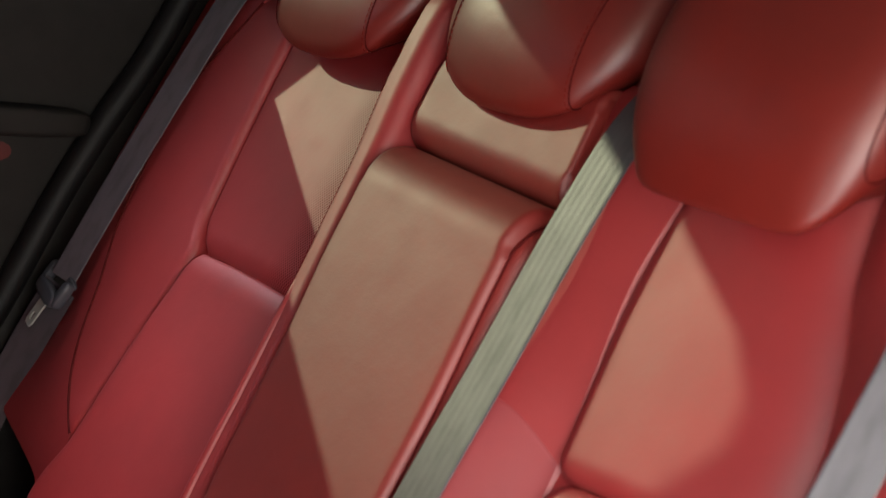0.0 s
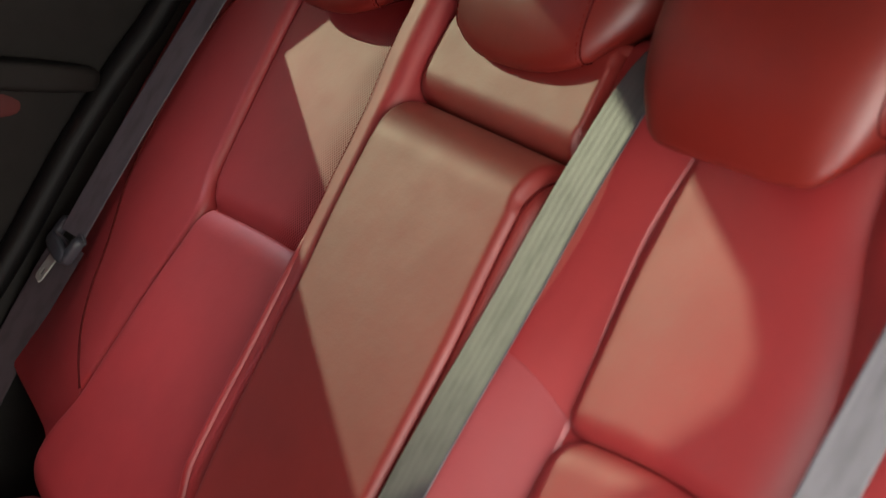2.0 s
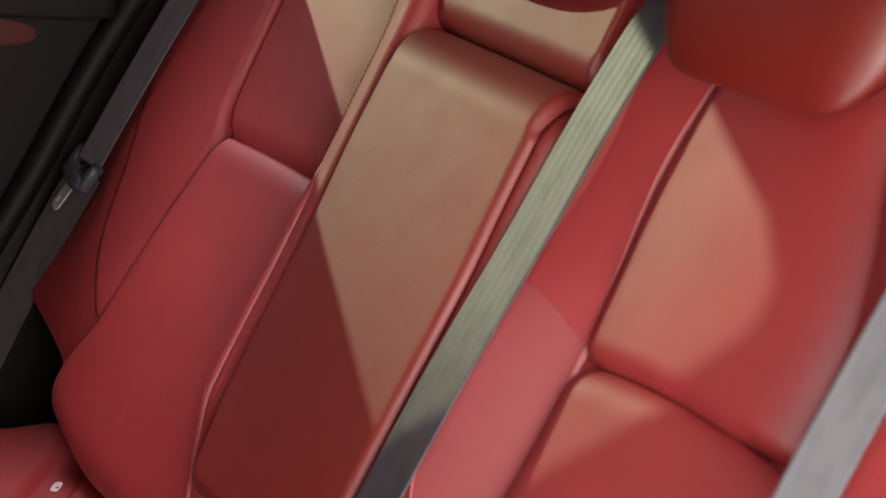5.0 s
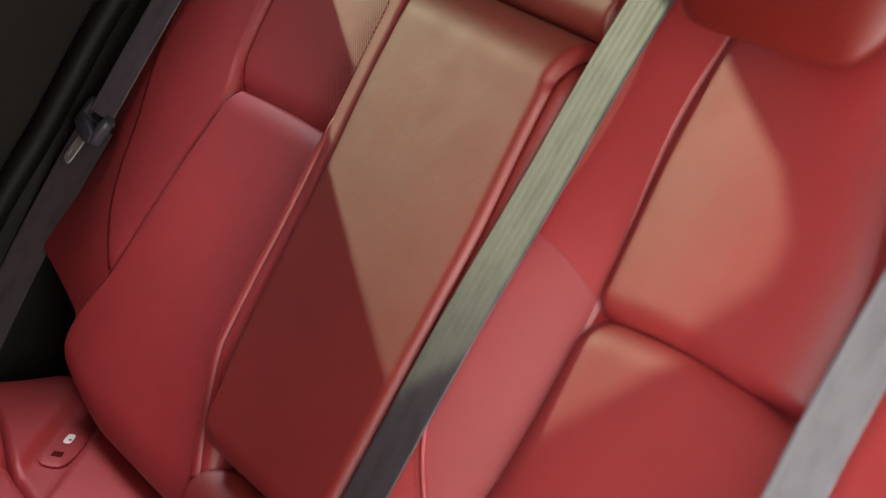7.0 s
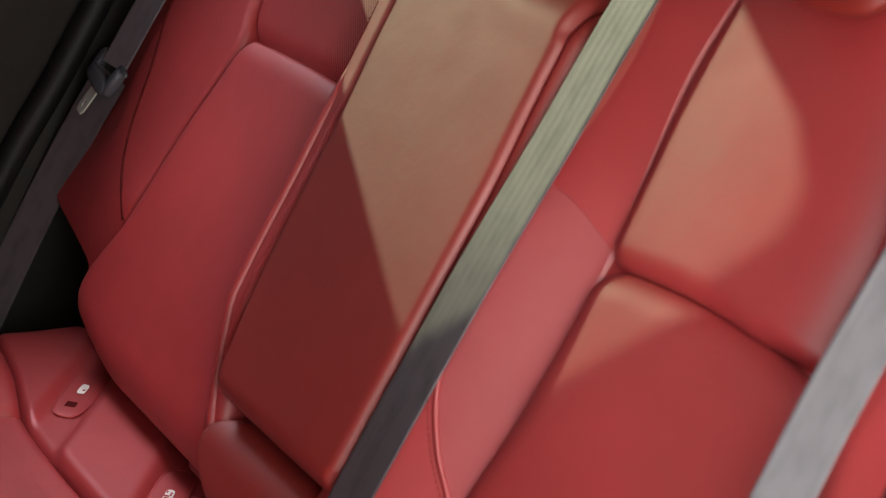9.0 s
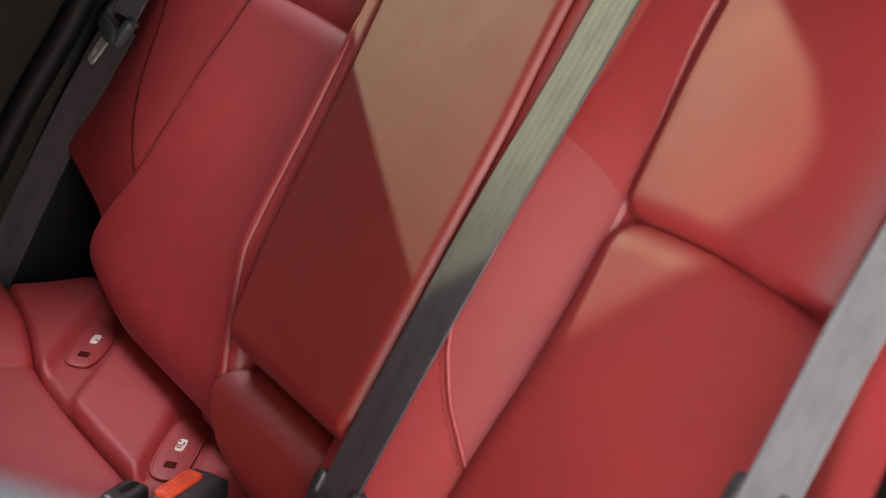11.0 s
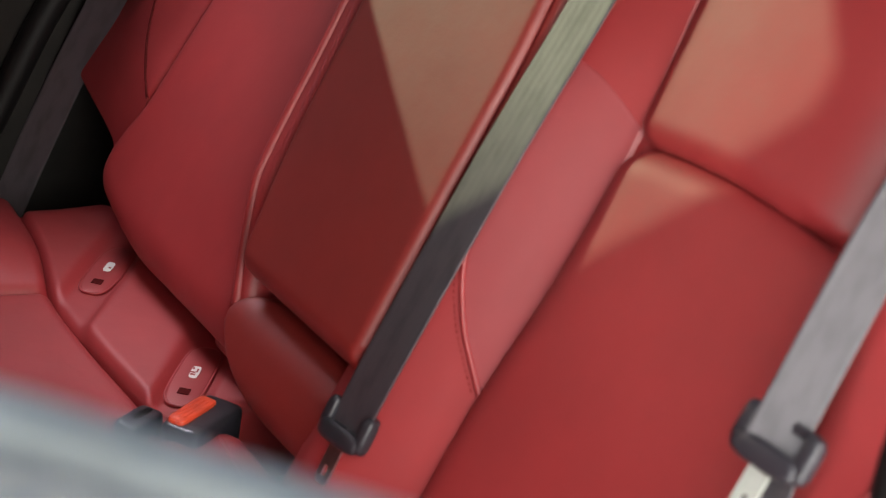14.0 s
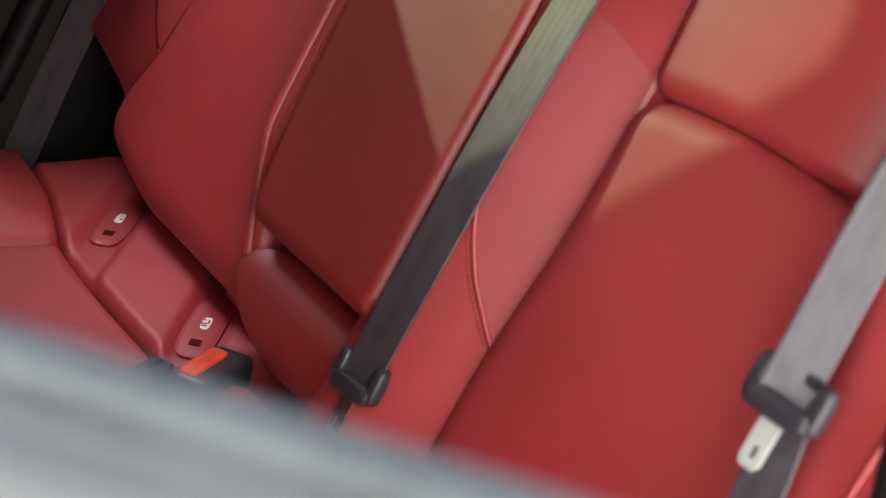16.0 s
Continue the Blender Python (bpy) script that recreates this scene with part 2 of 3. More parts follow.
def stitches(points, pitch=0.0056, length=0.0040, size=0.0006):
    pts = [Vector(p) for p in points]
    total = sum((b - a).length for a, b in zip(pts, pts[1:]))
    n = max(2, int(total / pitch))
    line = resample(points, n + 1)
    bm = bmesh.new()
    for a, b in zip(line, line[1:]):
        t = (b - a).normalized()
        c = (a + b) / 2
        w = t.cross(OUT).normalized()
        h = w.cross(t)
        ends = []
        for k in (-1, -0.5, 0.5, 1):
            r = size * (0.35 if abs(k) == 1 else 1)
            o = c + t * (k * length / 2)
            ends.append([bm.verts.new(o + w * r * p + h * r * q) for p, q in ((1, 0), (0, 1), (-1, 0), (0, -1))])
        for e, f in zip(ends, ends[1:]):
            for j in range(4):
                bm.faces.new((e[j], e[(j + 1) % 4], f[(j + 1) % 4], f[j]))
        bm.faces.new(ends[0])
        bm.faces.new(ends[-1])
    return bm


def ribbon(points, wide, width, thick=0.0009, count=80):
    """A belt along points; wide: its width direction at each point."""
    pts = resample(points, count)
    ws = [Vector(wide[0]).lerp(Vector(wide[-1]), k / (count - 1)) for k in range(count)]
    rows = []
    across = (0.0, 0.02, 0.05, 0.25, 0.5, 0.75, 0.95, 0.98, 1.0)
    for i, (p, w) in enumerate(zip(pts, ws)):
        t = (pts[min(i + 1, count - 1)] - pts[max(i - 1, 0)]).normalized()
        w = (w - t * w.dot(t)).normalized()
        h = t.cross(w)
        row = [p + w * width * (across[k] - 0.5) + h * thick * (1 if 0 < k < 8 else 0.5) for k in range(9)]
        row += [p + w * width * (across[k] - 0.5) - h * thick * (1 if 0 < k < 8 else 0.5) for k in range(8, -1, -1)]
        rows.append(row)
    bm = grid(rows, True)
    uv = bm.loops.layers.uv.new("UVMap")
    bm.verts.index_update()
    long = sum((b - a).length for a, b in zip(pts, pts[1:]))
    for f in bm.faces:
        for lp in f.loops:
            i, j = divmod(lp.vert.index, 18)
            k = j if j < 9 else 17 - j
            lp[uv].uv = (across[k], i / (count - 1) * long)
    return bm


def rounded(center, half, axes=None, power=4.0, cuts=10, shape=None):
    """A soft box: half sizes along axes, corners rounded by power; shape(a, b, c) may move a point of the unit box."""
    axes = axes or (Vector((1, 0, 0)), Vector((0, 1, 0)), Vector((0, 0, 1)))
    bm = bmesh.new()
    bmesh.ops.create_cube(bm, size=2.0)
    bmesh.ops.subdivide_edges(bm, edges=bm.edges[:], cuts=cuts, use_grid_fill=True)
    for v in bm.verts:
        p = [math.sin(c * math.pi / 4) / math.sin(math.pi / 4) for c in v.co]
        k = sum(abs(c) ** power for c in p) ** (1 / power)
        q = [c / k for c in p]
        if shape:
            q = shape(*q)
        v.co = Vector(center) + sum((ax * (h * c) for ax, h, c in zip(axes, half, q)), Vector())
    return bm


SEAT = (Vector((1, 0, 0)), UP, OUT)


def slab(outline, depth, bevel=0.0, segs=2):
    """A plate: outline of points, pushed along depth, edges bevelled."""
    bm = bmesh.new()
    f = bm.faces.new([bm.verts.new(p) for p in outline])
    got = bmesh.ops.extrude_face_region(bm, geom=[f])
    bmesh.ops.translate(bm, vec=Vector(depth), verts=[v for v in got["geom"] if isinstance(v, bmesh.types.BMVert)])
    if bevel:
        bmesh.ops.bevel(bm, geom=bm.edges[:], offset=bevel, segments=segs, affect="EDGES", profile=0.6)
    return bm


def box(a, b, bevel=0.0):
    (x0, y0, z0), (x1, y1, z1) = a, b
    return slab([(x0, y0, z0), (x1, y0, z0), (x1, y1, z0), (x0, y1, z0)], (0, 0, z1 - z0), bevel)


# ---- backrest beyond the armrest ----
far = thing("rear_seat_unit", W(-0.45, 0, 0), "red leather rear backrest with perforated inserts and soft bolsters", "car seat", "rear seats")
seam_far = smooth_curve((0.0, -0.515), (0.03, -0.552), (0.06, -0.556), (0.10, -0.546), (0.143, -0.528), (0.22, -0.518), (0.293, -0.511), (0.364, -0.5015), (0.405, -0.5005), (0.425, -0.511), (0.4485, -0.521), (0.511, -0.5316), (0.597, -0.5434), (0.673, -0.551), (0.73, -0.554))
seam_side = smooth_curve((0.0, -0.5300), (0.10, -0.5420), (0.13, -0.5340), (0.148, -0.5320), (0.175, -0.5620), (0.21, -0.5980), (0.252, -0.6235), (0.318, -0.6480), (0.386, -0.6800), (0.481, -0.6960), (0.587, -0.6910), (0.688, -0.6480), (0.73, -0.6280))
edge_far = smooth_curve((0.02, -0.553), (0.036, -0.566), (0.060, -0.580), (0.076, -0.595), (0.086, -0.632), (0.100, -0.702), (0.110, -0.751), (0.118, -0.760), (0.184, -0.751), (0.239, -0.752), (0.30, -0.766), (0.42, -0.789), (0.51, -0.789), (0.58, -0.788), (0.677, -0.786), (0.73, -0.784))
fall_far = smooth_curve((0.28, 0.030), (0.36, 0.024), (0.44, 0.012), (0.5, 0.010), (0.72, 0.010))
crest_far = smooth_curve((0.03, -0.135), (0.098, -0.165), (0.169, -0.184), (0.231, -0.191), (0.319, -0.196), (0.405, -0.205), (0.489, -0.214), (0.565, -0.222), (0.64, -0.238), (0.71, -0.245))
part("shell", pad(const(-0.64), const(-0.14), const(0.14), const(0.80), const(-0.009), back=-0.11, nu=8, nv=16, top=0.04), RED_LEATHER, far)
part("upper_insert", pad(seam_far, const(-0.245), const(0.405), const(0.72), const(0.004), 0.012, 0.02, 0.03, 0.03, (0.008, 0.01, 0.016, 0.01)), PERFORATED, far)


def low_far(x, s):
    return 0.014 + 0.006 * math.sin(math.pi * min(1, max(0, s / 0.4)))


part("lower_insert", pad(seam_far, lambda s: crest_far(s) - 0.027, lambda u: -0.006 + 0.03 * max(0, 0.35 - u) ** 2 / 0.12, lambda u: 0.406 + 0.004 * math.sin(math.pi * u), low_far, 0.014, 0.012, 0.05, 0.028, (0.017, 0.012, 0.03, 0.012)), RED_LEATHER, far)
part("seam", tube([W(seam_far(s), s, 0.0035) for s in [0.10 + 0.0145 * k for k in range(21)]], 0.0024, 60), SEAM, far, "dark sewn seam")


def base_far(s):
    """Height of the side seam, sinking behind the insert at its foot."""
    v = min(1, max(0, (0.18 - s) / 0.11))
    return 0.018 - 0.020 * v * v * (3 - 2 * v)


def bolster_far(x, s):
    u = min(1, max(0, (x - seam_side(s)) / max(0.02, seam_far(s) - seam_side(s))))
    k = min(1, (seam_far(s) - seam_side(s)) / 0.12)
    return base_far(s) + k * (0.002 * math.sin(math.pi * u) - 0.006 * u ** 1.3)


part("outer_bolster", pad(seam_side, seam_far, const(0.15), const(0.73), bolster_far, 0.0, 0.010, 0.0, 0.03, (0.0, 0.010, 0.0, 0.02), nu=60), RED_LEATHER, far)
part("side_panel", pad(edge_far, lambda s: seam_side(s) - 0.001, const(0.022), const(0.73), lambda x, s: base_far(s) - (fall_far(s) + base_far(s) - 0.024) * (min(1, max(0, (seam_side(s) - x) / max(0.03, seam_side(s) - edge_far(s))))) ** 1.4, 0.007, 0.0, 0.03, 0.02, (0.008, 0.0, 0.02, 0.01), -0.10, nu=50, nv=130), RED_LEATHER, far)
part("seam", tube([W(seam_side(s) - 0.0005, s, base_far(s) - 0.0002) for s in [0.149 + 0.0282 * k for k in range(21)]], 0.0021, 90), SEAM, far, "dark sewn seam")
part("seam", tube([W(crest_far(s) - 0.0275, s, 0.007) for s in [0.035 + 0.0185 * k for k in range(20)]], 0.0024, 70), SEAM, far, "dark sewn seam")


def start_far(s):
    v = min(1, max(0, (s - 0.38) / 0.07))
    v = v * v * (3 - 2 * v)
    return (crest_far(s) - 0.034) * (1 - v) - 0.285 * v


def inner_far(x, s):
    top, start = crest_far(s) - 0.013, start_far(s)
    u = min(1, max(0, (x - start) / max(0.012, top - start)))
    return 0.050 * (0.40 + 0.60 * min(1, max(0, (s - 0.03) / 0.14))) * u ** 1.3 + 0.002 * min(1, max(0, (x - top) / 0.02))


part("inner_bolster", pad(start_far, lambda s: crest_far(s) + 0.008 + 0.014 * min(1, max(0, (s - 0.04) / 0.2)) + 0.006 * min(1, max(0, (s - 0.56) / 0.05)), const(0.02), const(0.77), inner_far, 0.004, 0.020, 0.02, 0.03, (0.004, 0.020, 0.02, 0.02), nu=50), RED_LEATHER, far)
part("piping", tube([W(crest_far(s) - 0.011, s, inner_far(crest_far(s) - 0.011, s) - 0.0005 - 0.008 * max(0, (s - 0.33) / 0.12) ** 2) for s in [0.05 + 0.02 * k for k in range(21)]], 0.0058, 80, 14), RED_LEATHER, far)
line = [W(crest_far(s) - 0.014, s, inner_far(crest_far(s) - 0.014, s) + 0.0012) for s in [0.36 + 0.02 * k for k in range(19)]]
part("stitching", stitches(line), THREAD, far)

# ---- centre section ----
centre = thing("centre_seat_unit", W(-0.06, 0, 0), "red leather centre backrest pad above the folded armrest", "car seat", "rear seats")
part("shell", pad(const(-0.235), const(0.10), const(-0.02), const(0.80), const(-0.015), back=-0.11, nu=8, nv=16, top=0.04), DEEP_LEATHER, centre)
part("upper_pad", pad(const(-0.211), lambda s: 0.062 - 0.1 * max(0, s - 0.63), lambda u: 0.607 - 0.012 * u, const(0.72), const(0.034), 0.012, 0.004, 0.03, 0.03, (0.014, 0.004, 0.026, 0.02)), DEEP_LEATHER, centre)

arm = thing("folding_armrest", W(-0.06, 0.09, 0), "folded-up red leather centre armrest with piped edges", "armrest")
arm_left = smooth_curve((0.09, -0.14), (0.111, -0.143), (0.215, -0.162), (0.382, -0.176), (0.472, -0.188), (0.543, -0.193), (0.59, -0.20))
arm_right = smooth_curve((0.09, 0.092), (0.263, 0.085), (0.324, 0.083), (0.397, 0.080), (0.478, 0.072), (0.565, 0.066), (0.59, 0.064))


def arm_roll(s):
    """Height of the armrest's face, rolling over at its upper end."""
    q = min(1, max(0, (s - 0.538) / 0.056))
    return 0.061 - 0.052 * (1 - math.sqrt(1 - q * q))


part("cushion", pad(arm_left, arm_right, const(0.088), lambda u: 0.606 - 0.012 * u, lambda x, s: 0.061 + 0.001 * math.sin(math.pi * (x + 0.19) / 0.26), 0.009, 0.011, 0.022, 0.056, (0.011, 0.010, 0.026, 0.052), -0.01, 44, 80), DEEP_LEATHER, arm)
part("side_panel", pad(lambda s: arm_right(s) - 0.008, lambda s: arm_right(s) + 0.020, const(0.09), const(0.583), lambda x, s: arm_roll(s + 0.010) - 0.010, 0.0, 0.024, 0.01, 0.004, (0.0, 0.040, 0.02, 0.004), -0.015, 24, 70), DEEP_LEATHER, arm)
part("seam", tube([W(arm_right(s) + 0.0002, s, arm_roll(s + 0.010) - 0.0095) for s in [0.10 + 0.0244 * k for k in range(20)] + [0.568, 0.574, 0.578, 0.582]], 0.0012, 110), SEAM, arm, "dark sewn seam")

# ---- backrest on the open side ----
near = thing("rear_seat_unit", W(0.33, 0, 0), "red leather rear backrest partly in sun behind the grey belt", "car seat", "rear seats")
seam_near = smooth_curve((-0.05, 0.195), (0.12, 0.190), (0.258, 0.200), (0.386, 0.196), (0.457, 0.187), (0.559, 0.175), (0.641, 0.179), (0.71, 0.185))
edge_in = smooth_curve((0.0, 0.495), (0.25, 0.488), (0.33, 0.470), (0.38, 0.447), (0.495, 0.438), (0.562, 0.418), (0.629, 0.39), (0.72, 0.37))
part("shell", pad(const(0.05), const(0.58), const(-0.05), const(0.80), const(-0.02), back=-0.11, nu=8, nv=16, top=0.04), RED_LEATHER, near)
part("upper_insert", pad(lambda s: seam_near(s) - 0.004, edge_in, lambda u: 0.383 + 0.010 * math.sin(math.pi * u), const(0.73), lambda x, s: 0.012 + 0.006 * math.sin(math.pi * (x - 0.19) / 0.25), 0.034, 0.060, 0.022, 0.03, (0.018, 0.030, 0.014, 0.02)), RED_LEATHER, near)
part("lower_insert", pad(lambda s: seam_near(s) - 0.004, lambda s: edge_in(s) + 0.002, const(-0.06), lambda u: 0.383 + 0.010 * math.sin(math.pi * u), lambda x, s: 0.013, 0.034, 0.015, 0.03, 0.03, (0.018, 0.008, 0.02, 0.015)), RED_LEATHER, near)
ridge = smooth_curve((0.05, 0.030), (0.08, 0.044), (0.10, 0.047), (0.12, 0.042), (0.15, 0.026), (0.18, 0.008), (0.195, 0.0), (0.21, -0.004))


def inner_near(x, s):
    t = min(1, max(0, (s - 0.33) / 0.22))
    t = t * t * (3 - 2 * t)
    return ridge(x) * (1 - 0.42 * t)


part("inner_bolster", pad(const(0.055), lambda s: seam_near(s) - 0.001, const(-0.05), const(0.73), inner_near, 0.0, 0.0, 0.02, 0.02, (0.0, 0.0, 0.014, 0.014), nu=60), RED_LEATHER, near)
pipe = [(0.085, 0.345), (0.106, 0.30), (0.117, 0.270), (0.131, 0.220), (0.154, 0.178), (0.177, 0.150), (0.192, 0.134)]
piped = smooth_curve(*[(s, x) for x, s in reversed(pipe)], (0.45, 0.078))
# thin added panel; its pinker colour paints the light this slope catches
part("bolster_sheen", pad(lambda s: min(piped(s) + 0.001, seam_near(s) - 0.004), lambda s: seam_near(s) - 0.001, const(0.136), lambda u: 0.415 + 0.014 * math.sin(math.pi * u) - 0.02 * u, lambda x, s: inner_near(x, s) + 0.0012, 0.002, 0.0, 0.002, 0.004, (0.001, 0.0, 0.001, 0.0010), nu=40), SHEEN_LEATHER, near, "thin added panel with painted pink sheen")
part("piping", tube([W(x, s, inner_near(x, s) + 0.0015) for x, s in pipe], 0.0028), RED_LEATHER, near)
part("stitching", stitches([W(x - 0.007, s - 0.002, inner_near(x - 0.007, s) + 0.001) for x, s in pipe]), THREAD, near)


def outer_near(x, s):
    return 0.010 + 0.038 * math.sin(math.pi / 2 * min(1, max(0, (x - edge_in(s)) / 0.075)))


part("outer_bolster", pad(lambda s: edge_in(s) - 0.002, lambda s: 0.632, const(-0.05), const(0.73), outer_near, 0.010, 0.030, 0.02, 0.03, (0.008, 0.018, 0.03, 0.03), nu=40), RED_LEATHER, near)
part("piping", tube([W(0.594, s, outer_near(0.594, s) - 0.0004) for s in [-0.02 + 0.03 * k for k in range(24)]], 0.0024), RED_LEATHER, near)

# ---- headrests ----
def headrest(x, s, n, half, label, power=2.6, seams=(-0.70, 0.70)):
    hr = thing("headrest", W(x, s - half[1], n), label, "headrest", "rear headrests")

    def shape(a, b, c):
        low = max(0.0, -b)
        rise = min(1.0, max(0.0, (0.75 - c) / 1.5)) * 0.62 + 0.20 * max(0.0, abs(a) - 0.7) / 0.3
        return (a * (1 + 0.06 * b), b + low * rise, c * (1 - 0.08 * a * a) - 0.10 * max(0.0, b) - 0.55 * low ** 2 * max(0.0, c))

    def on(a, ang, lift):
        k = (1 - abs(a) ** power) ** (1 / power)
        bb, cc = math.cos(ang), math.sin(ang)
        m = (abs(bb) ** power + abs(cc) ** power) ** (1 / power)
        q = shape(a, k * bb / m, k * cc / m)
        return W(x + q[0] * half[0], s + q[1] * half[1], n + q[2] * half[2] + 0) + (UP * bb + OUT * cc) * lift
    part("cushion", rounded(W(x, s, n), half, SEAT, power, 16, shape), HEAD_LEATHER, hr)
    for side in seams:
        angs = [math.radians(-60 + 10 * k) for k in range(28)]
        angs = [math.pi / 2 - g + math.pi / 2 for g in angs]
        part("seam", tube([on(side, g, 0.0) for g in angs], 0.0009), SEAM, hr, "dark sewn seam")
        if len(seams) > 1:
            part("stitching", stitches([on(side * 0.965, g, 0.0006) for g in angs], 0.0065, 0.0045), THREAD, hr)
    return hr


headrest(-0.437, 0.768, 0.022, (0.150, 0.126, 0.052), "red leather headrest partly lit by low sun")
headrest(-0.066, 0.768, 0.029, (0.148, 0.130, 0.054), "red leather centre headrest with stitched side panels")
headrest(0.290, 0.752, 0.052, (0.138, 0.137, 0.070), "large glossy red leather headrest in shade", 5.0, (0.95,))

# ---- belts ----
X = Vector((1, 0, 0))


def tongue(parent, at, across, down, plate_mat, size=1.0, cover_mat=None):
    """The belt's black sliding cover with its slot, and the steel plate below it."""
    a, d = Vector(across).normalized(), Vector(down).normalized()
    d = (d - a * d.dot(a)).normalized()
    f = a.cross(d)
    if f.dot(OUT) < 0:
        f = -f
    at = Vector(at)

    def P(u, v, w):
        return at + (a * u + d * v + f * w) * size
    bar = bmesh.new()
    for c, h in ((P(0, 0.012, 0.004), (0.036, 0.011, 0.0075)), (P(-0.033, -0.002, 0), (0.0075, 0.02, 0.007)), (P(0.033, -0.002, 0), (0.0085, 0.02, 0.008)), (P(0, -0.018, -0.009), (0.034, 0.005, 0.004))):
        piece = rounded(c, [k * size for k in h], (a, d, f), 3.5, 5)
        me = bpy.data.meshes.new("piece")
        piece.to_mesh(me)
        piece.free()
        bar.from_mesh(me)
        bpy.data.meshes.remove(me)
    cover = part("tongue_cover", bar, cover_mat or BLACK, parent, "dark plastic tongue cover")
    ow, iw = 0.0112, 0.0032
    outer = [(-ow, 0.016), (ow, 0.016), (ow, 0.058), (ow - 0.004, 0.064), (-ow + 0.004, 0.064), (-ow, 0.058)]
    inner = [(-iw, 0.045), (iw, 0.045), (iw, 0.050), (iw, 0.056), (-iw, 0.056), (-iw, 0.050)]
    bm = bmesh.new()
    for w in (-0.0012, 0.0012):
        o = [bm.verts.new(P(u, v, w)) for u, v in outer]
        i = [bm.verts.new(P(u, v, w)) for u, v in inner]
        for k in range(6):
            bm.faces.new((o[k], o[(k + 1) % 6], i[(k + 1) % 6], i[k]))
        if w < 0:
            o0, i0 = o, i
    for ring0, ring1 in ((o0, o), (i0, i)):
        for k in range(6):
            bm.faces.new((ring0[k], ring0[(k + 1) % 6], ring1[(k + 1) % 6], ring1[k]))
    part("tongue_plate", bm, plate_mat, parent, "steel tongue plate", True)
    return cover


mid = thing("seat_belt", W(0.1, 0.1, 0.04), "grey centre seat belt hanging taut across the backrest", "seat belt", "seat belts")
part("webbing", ribbon([W(0.1150, 0.76, 0.01), W(0.1150, 0.69, 0.038), W(0.1140, 0.60, 0.046), W(0.1140, 0.53, 0.048), W(0.1165, 0.48, 0.050), W(0.1190, 0.425, 0.053), W(0.1215, 0.367, 0.057), W(0.1240, 0.31, 0.060), W(0.1270, 0.253, 0.062), W(0.1290, 0.20, 0.063), W(0.1290, 0.14, 0.062), W(0.1260, 0.085, 0.058), W(0.1240, 0.045, 0.053)], [X, X], 0.053), WEBBING, mid)
tongue(mid, W(0.123, 0.051, 0.055), X + UP * 0.10, -UP - X * 0.12, METAL, 0.84)
nearb = thing("seat_belt", W(0.54, 0.2, 0.09), "grey outer seat belt with a pale metal tongue", "seat belt", "seat belts")
SIDE = X * 0.86 - OUT * 0.51
part("webbing", ribbon([W(0.545, 0.78, 0.06), W(0.533, 0.66, 0.09), W(0.533, 0.55, 0.09), W(0.533, 0.40, 0.09), W(0.540, 0.30, 0.092), W(0.545, 0.255, 0.094)], [SIDE, SIDE], 0.038), WEBBING, nearb)
part("webbing", ribbon([W(0.549, 0.255, 0.088), W(0.560, 0.20, 0.086), W(0.575, 0.10, 0.085), W(0.59, -0.05, 0.08)], [X, X], 0.04), WEBBING, nearb)
tongue(nearb, W(0.547, 0.260, 0.095), X + UP * 0.02, -UP - X * 0.30, TONGUE, 0.84)
farb = thing("seat_belt", W(-0.77, 0.28, 0.0), "dark grey seat belt hanging by the far door", "seat belt", "seat belts")
FACE = X * 0.80 - OUT * 0.60
HANG = Vector((0.63, 0.77, 0.0))
part("webbing", ribbon([W(-0.672, 0.76, 0.030), W(-0.681, 0.70, 0.036), W(-0.688, 0.585, 0.038), W(-0.696, 0.457, 0.038), W(-0.700, 0.37, 0.037), W(-0.706, 0.295, 0.034)], [FACE, FACE], 0.035), WEBBING, farb)
part("webbing", ribbon([W(-0.712, 0.285, 0.029), W(-0.745, 0.20, 0.014), W(-0.765, 0.10, 0.002), W(-0.775, -0.02, -0.01), W(-0.775, -0.14, -0.02)], [FACE, HANG], 0.047), WEBBING, farb)
tongue(farb, W(-0.712, 0.283, 0.036), X - UP * 0.25, -UP - X * 0.55, TONGUE, 0.95, SLATE)

# ---- cushion ----
cush = thing("rear_seat_cushion", (-0.4, -0.3, 0.05), "red leather rear seat cushion with child-seat anchor flaps", "car seat")


def cushion_at(x, s, n):
    return Vector((x, -s, 0.25 + n))


seam_y = smooth_curve((-0.70, 0.045), (-0.63, 0.053), (-0.53, 0.067), (-0.42, 0.090), (-0.29, 0.094), (-0.15, 0.09), (0.6, 0.09))


def ease(v):
    v = min(1, max(0, v))
    return v * v * (3 - 2 * v)


def panel_n(x, s):
    """Puffed between the two anchor flaps, sunk along them."""
    v = (x + 0.438) * 0.61 + (0.031 - s) * 0.79
    puff = 0.012 * ease((v - 0.017) / 0.016) * ease((0.142 - v) / 0.016) + 0.009 * ease((-0.018 - v) / 0.018) + 0.009 * ease((v - 0.176) / 0.016)
    return 0.003 + 0.06 * max(0, -s) + puff


def XU(a, b):
    return lambda u: seam_y(a + (b - a) * u)


